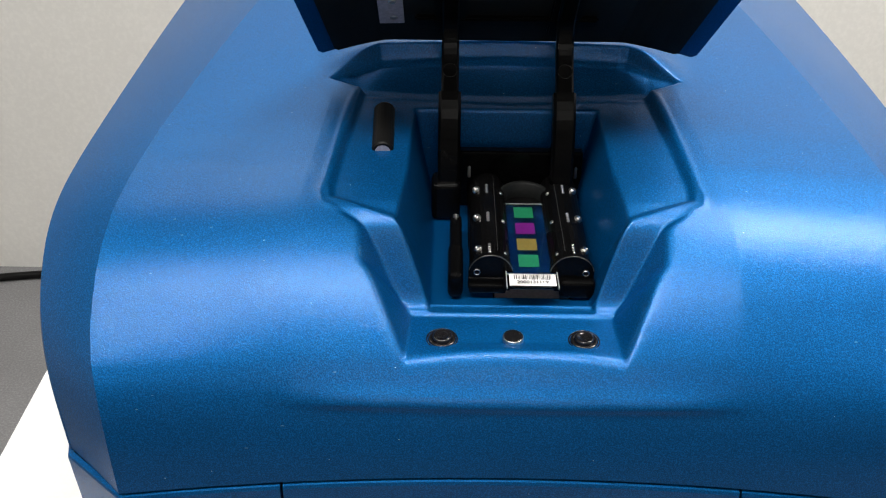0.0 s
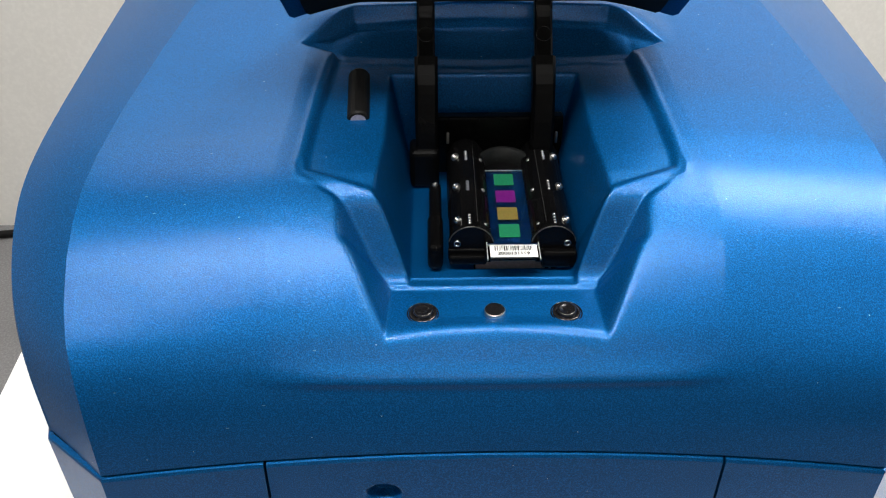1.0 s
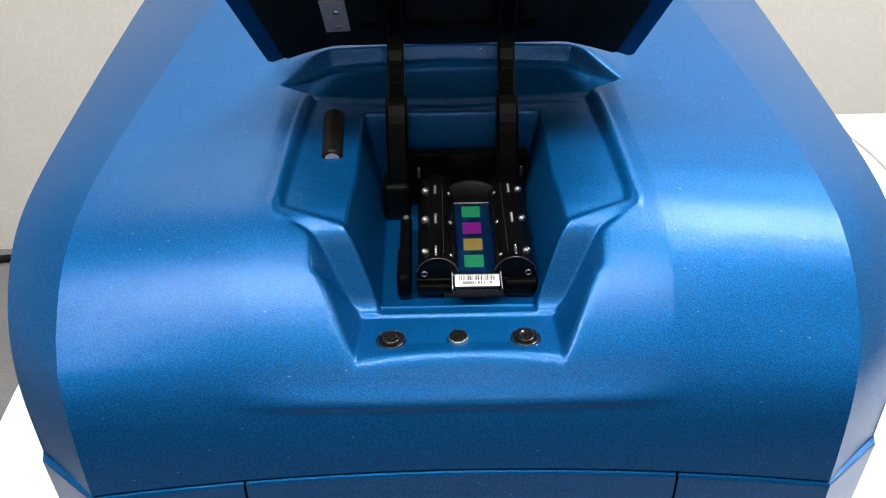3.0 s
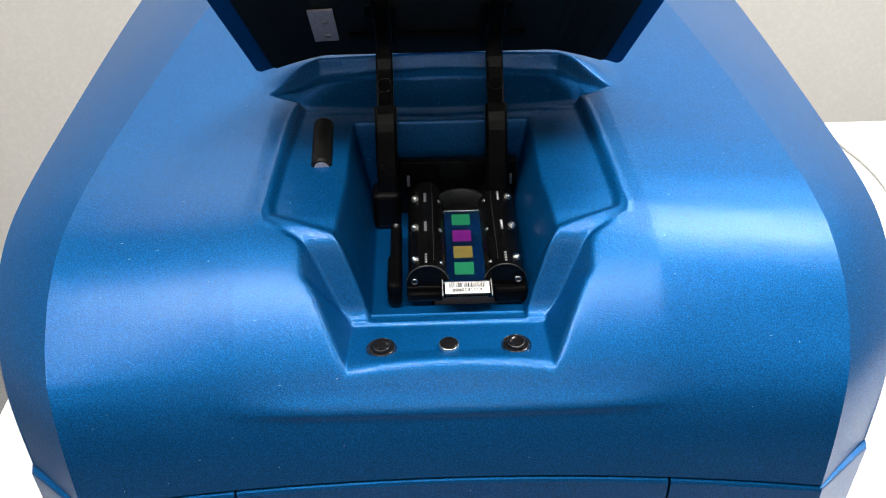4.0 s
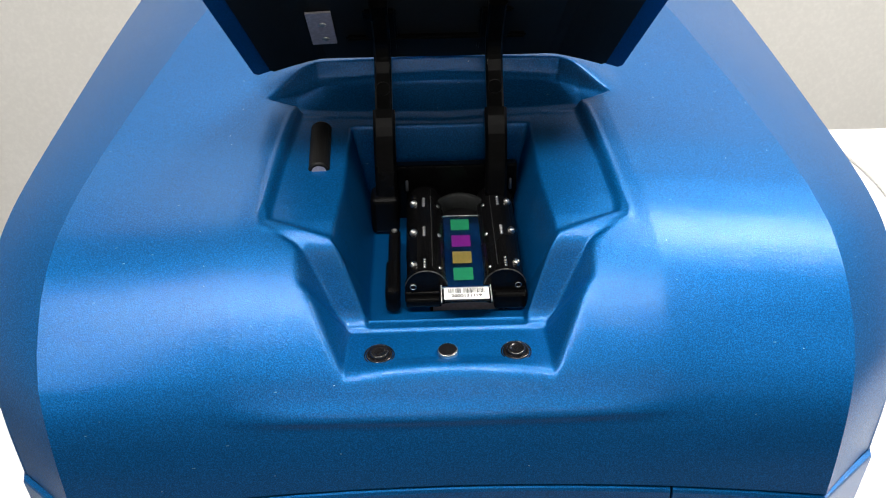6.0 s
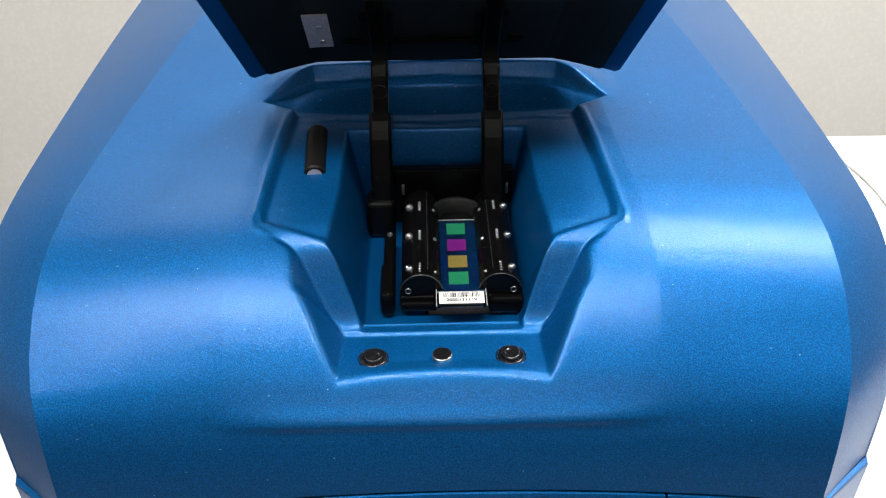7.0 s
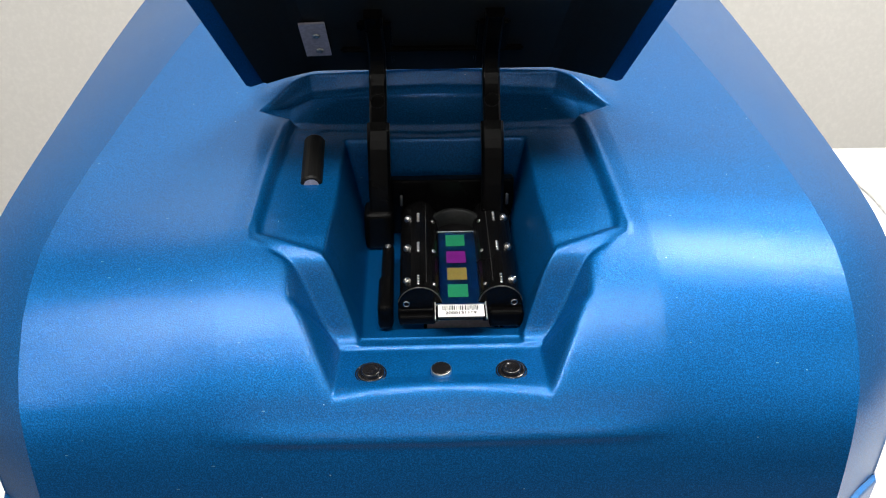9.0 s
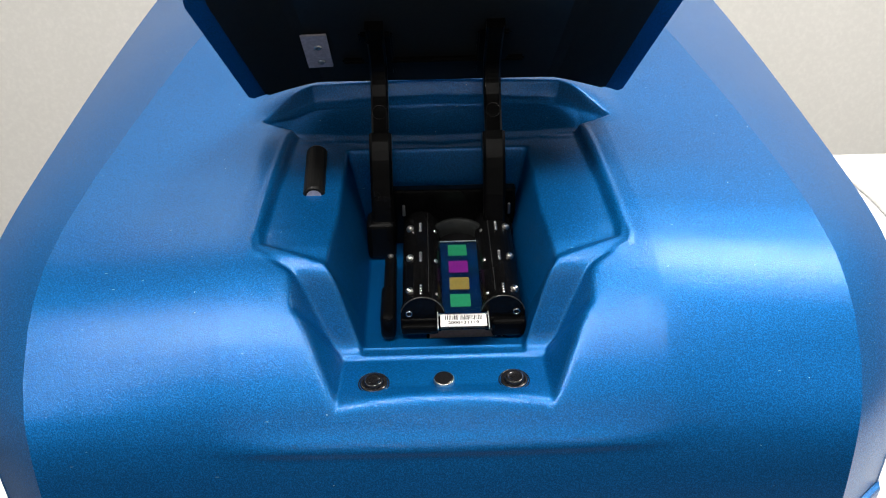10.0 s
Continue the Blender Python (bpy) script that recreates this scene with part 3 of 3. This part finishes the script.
screw_profile = [(0.0021, -0.001), (0.0021, 0.0008), (0.0017, 0.0015), (0.0011, 0.0017), (0.0010, 0.0008), (0, 0.0008)]
for side in (-1, 1):
    spart("clamp_bar", clamp_bar(side), BLACK, carriage, smooth=False)
    spart("end_disc", end_disc(side), BLACK, carriage)
    bm = bmesh.new()
    arc = [[bm.verts.new((CX + side * 0.0196 + r * math.cos(a), 0.0171 + dy, 0.0108 + r * math.sin(a))) for r, dy in ((0.0104, 0.0), (0.0107, -0.0002), (0.0109, 0.0003))] for a in [math.pi * (0.06 + 0.88 * i / 24) for i in range(25)]]
    for p, q in zip(arc, arc[1:]):
        for i in range(2):
            bm.faces.new((p[i], p[i + 1], q[i + 1], q[i]))
    spart("disc_rim", bm, GREYLINE, carriage, "thin grey metal rim", smooth=True)
    spart("bar_seam", box(CX + side * 0.0163 - 0.00014, CX + side * 0.0163 + 0.00014, 0.024, 0.0965, 0.0195, 0.02015), GREYLINE, carriage)
    spart("end_block", box(min(CX + side * 0.0305, CX + side * 0.0105), max(CX + side * 0.0305, CX + side * 0.0105), 0.0165, 0.0195, 0.002, 0.0085, 0.0008), BLACK, carriage)
    spart("pin_ring", lathe([(0.0017, 0), (0.0017, 0.0006), (0.0012, 0.0006), (0.0012, 0.0)], pose(CX + side * 0.0262, 0.0172, 0.0118, 90), 20), STEEL, carriage, smooth=True)
    for y in (0.026, 0.0545, 0.0825):
        spart("screw", lathe(screw_profile, pose(CX + side * 0.0256, y, 0.0187, 0, side * 35), 16), STEEL, carriage, smooth=True)
        for i in range(4):
            spart("spring_coil", lathe([(0.0009 * math.sin(math.pi * a / 6), -0.0009 * math.cos(math.pi * a / 6)) for a in range(7)], pose(CX + side * 0.0202, y - 0.0045 + 0.0022 * i, 0.0205), 10), STEEL, carriage, smooth=True)
        spart("set_screw", lathe([(0.0011, -0.001), (0.0011, 0.0004), (0, 0.0006)], pose(CX + side * 0.0124, y - 0.001, 0.0175, 0, -side * 45), 12), STEEL, carriage, smooth=True)
    spart("slide_rail", box(min(CX + side * 0.0133, CX + side * 0.0105), max(CX + side * 0.0133, CX + side * 0.0105), 0.010, 0.098, 0.006, 0.0110, 0.0004), BLACK, carriage)
# round cup behind the slide
bm = bmesh.new()
for i in range(24):
    a0, a1 = math.pi * i / 24, math.pi * (i + 1) / 24
    q = []
    for r, z in ((0.0128, 0.006), (0.0128, 0.0165), (0.0145, 0.0172), (0.0145, 0.006)):
        q.append([(CX + r * math.cos(a), 0.0800 + r * math.sin(a) * 1.1, z) for a in (a0, a1)])
    vv = [[bm.verts.new(p) for p in row] for row in q]
    for a, b in zip(vv, vv[1:]):
        bm.faces.new((a[0], a[1], b[1], b[0]))
bmesh.ops.remove_doubles(bm, verts=bm.verts, dist=1e-5)
spart("light_cup", bm, LINER, carriage, smooth=True)
# lever beside the carriage
spart("lever", box(-0.0297, -0.0234, 0.039, 0.0725, -0.001, 0.0105, 0.0025, 3), BLACK, carriage)
spart("lever", box(-0.0305, -0.0230, 0.013, 0.0405, -0.002, 0.0135, 0.003, 3), BLACK, carriage)
spart("screw", lathe([(0.0016, 0), (0.0016, 0.0006), (0.0010, 0.0010), (0.0008, 0.0004), (0, 0.0004)], pose(-0.0266, 0.0690, 0.0104), 14), STEEL, carriage, smooth=True)
for px in (-0.0195, 0.0385):
    spart("guide_pin", lathe([(0.0009, 0), (0.0009, 0.006), (0.0006, 0.0066), (0, 0.0066)], pose(px, 0.0972, 0.0185), 12), STEEL, carriage, smooth=True)

# ---------------------------------------------------------------- glass slide in the carriage
slide = empty("glass_slide", "glass microarray slide with four coloured fields and a barcode label", "glass slide", (CX, 0.042, 0.0112))
slide.matrix_world = SEAT @ pose(CX, 0.042, 0.0112)
SO = Matrix.Translation((-CX, -0.042, -0.0112))


def gpart(name, bm, mat, label="", parent=None, smooth=False):
    ob = part(name, bm, mat, parent or slide, label, smooth)
    if parent is None:
        ob.matrix_parent_inverse = SO
    return ob


gpart("glass", box(CX - 0.0125, CX + 0.0125, 0.0045, 0.0800, 0.0112, 0.0122, 0.0002), GLASS, "clear glass strip")
# the glass's blue reflection is put into this layer's colour
gpart("coating_sheen", box(CX - 0.0121, CX + 0.0121, 0.0155, 0.0792, 0.0106, 0.0111), COATING_SHEEN, "glossy dark blue coating with a reflection in its colour")
# pale strips paint the bright lines that light draws on the glass
for ex in (-0.01225, 0.01225):
    gpart("edge_glint", box(CX + ex - 0.00022, CX + ex + 0.00022, 0.0046, 0.0799, 0.01125, 0.01228), EDGE_GLINT, "pale strip painted as a glint on the glass")
for ey in (0.0153, 0.0797):
    gpart("edge_glint", box(CX - 0.0122, CX + 0.0122, ey - 0.0002, ey + 0.0002, 0.01122, 0.01232), EDGE_GLINT, "pale strip painted as a glint on the glass")
for y0, mat, word in ((0.0655, GREEN, "green"), (0.0502, MAGENTA, "magenta"), (0.0354, OCHRE, "ochre"), (0.0212, GREEN, "green")):
    gpart("array_field", box(0.0040, 0.0140, y0, y0 + 0.0104, 0.01225, 0.01240), mat, word + " square field")
sticker = gpart("label", box(-0.0012, 0.0210, 0.0058, 0.0146, 0.0123, 0.0125), PAPER, "white barcode label")
random.seed(5)
x = 0.0010
while x < 0.0185:
    wbar = random.choice((0.00025, 0.00025, 0.0005, 0.0007))
    gpart("bar", box(x, x + wbar, 0.0106, 0.0141, 0.01251, 0.01258), INK, parent=sticker)
    x += wbar + random.choice((0.0003, 0.0003, 0.0005))
txt = bpy.data.curves.new("digits", "FONT")
txt.offset = 0.00007
txt.body, txt.size, txt.align_x = "2000131169", 0.0030, "CENTER"
tmp = new("digits_source", txt)
bpy.context.view_layer.update()
me = bpy.data.meshes.new_from_object(tmp.evaluated_get(bpy.context.evaluated_depsgraph_get()))
bpy.data.objects.remove(tmp)
me.materials.clear()
me.materials.append(INK)
digits = new("digits", me)
digits.parent = sticker
digits.location = (0.0098, 0.0072, 0.01285)

# ---------------------------------------------------------------- cables
wire = tube("power_cable", [(0.47, 0.60, TABLE + .003), (0.50, 0.52, TABLE + .003), (0.47, 0.44, TABLE + .003), (0.53, 0.37, TABLE + .003), (0.60, 0.40, TABLE + .003), (0.57, 0.50, TABLE + .003), (0.50, 0.47, TABLE + .008), (0.50, 0.40, TABLE + .003), (0.58, 0.33, TABLE + .003), (0.70, 0.36, TABLE + .003)], 0.0022, WIRE)
tagged(wire, "thin white cable looped loosely on the table", "cable")
lead = tube("floor_cable", [(-1.6, 1.20, FLOOR + .01), (-1.2, 1.33, FLOOR + .01), (-1.0, 1.39, FLOOR + .01), (-0.7, 1.395, FLOOR + .01), (0.2, 1.40, FLOOR + .01)], 0.009, RUBBER)
tagged(lead, "black cable lying along the foot of the wall", "cable")
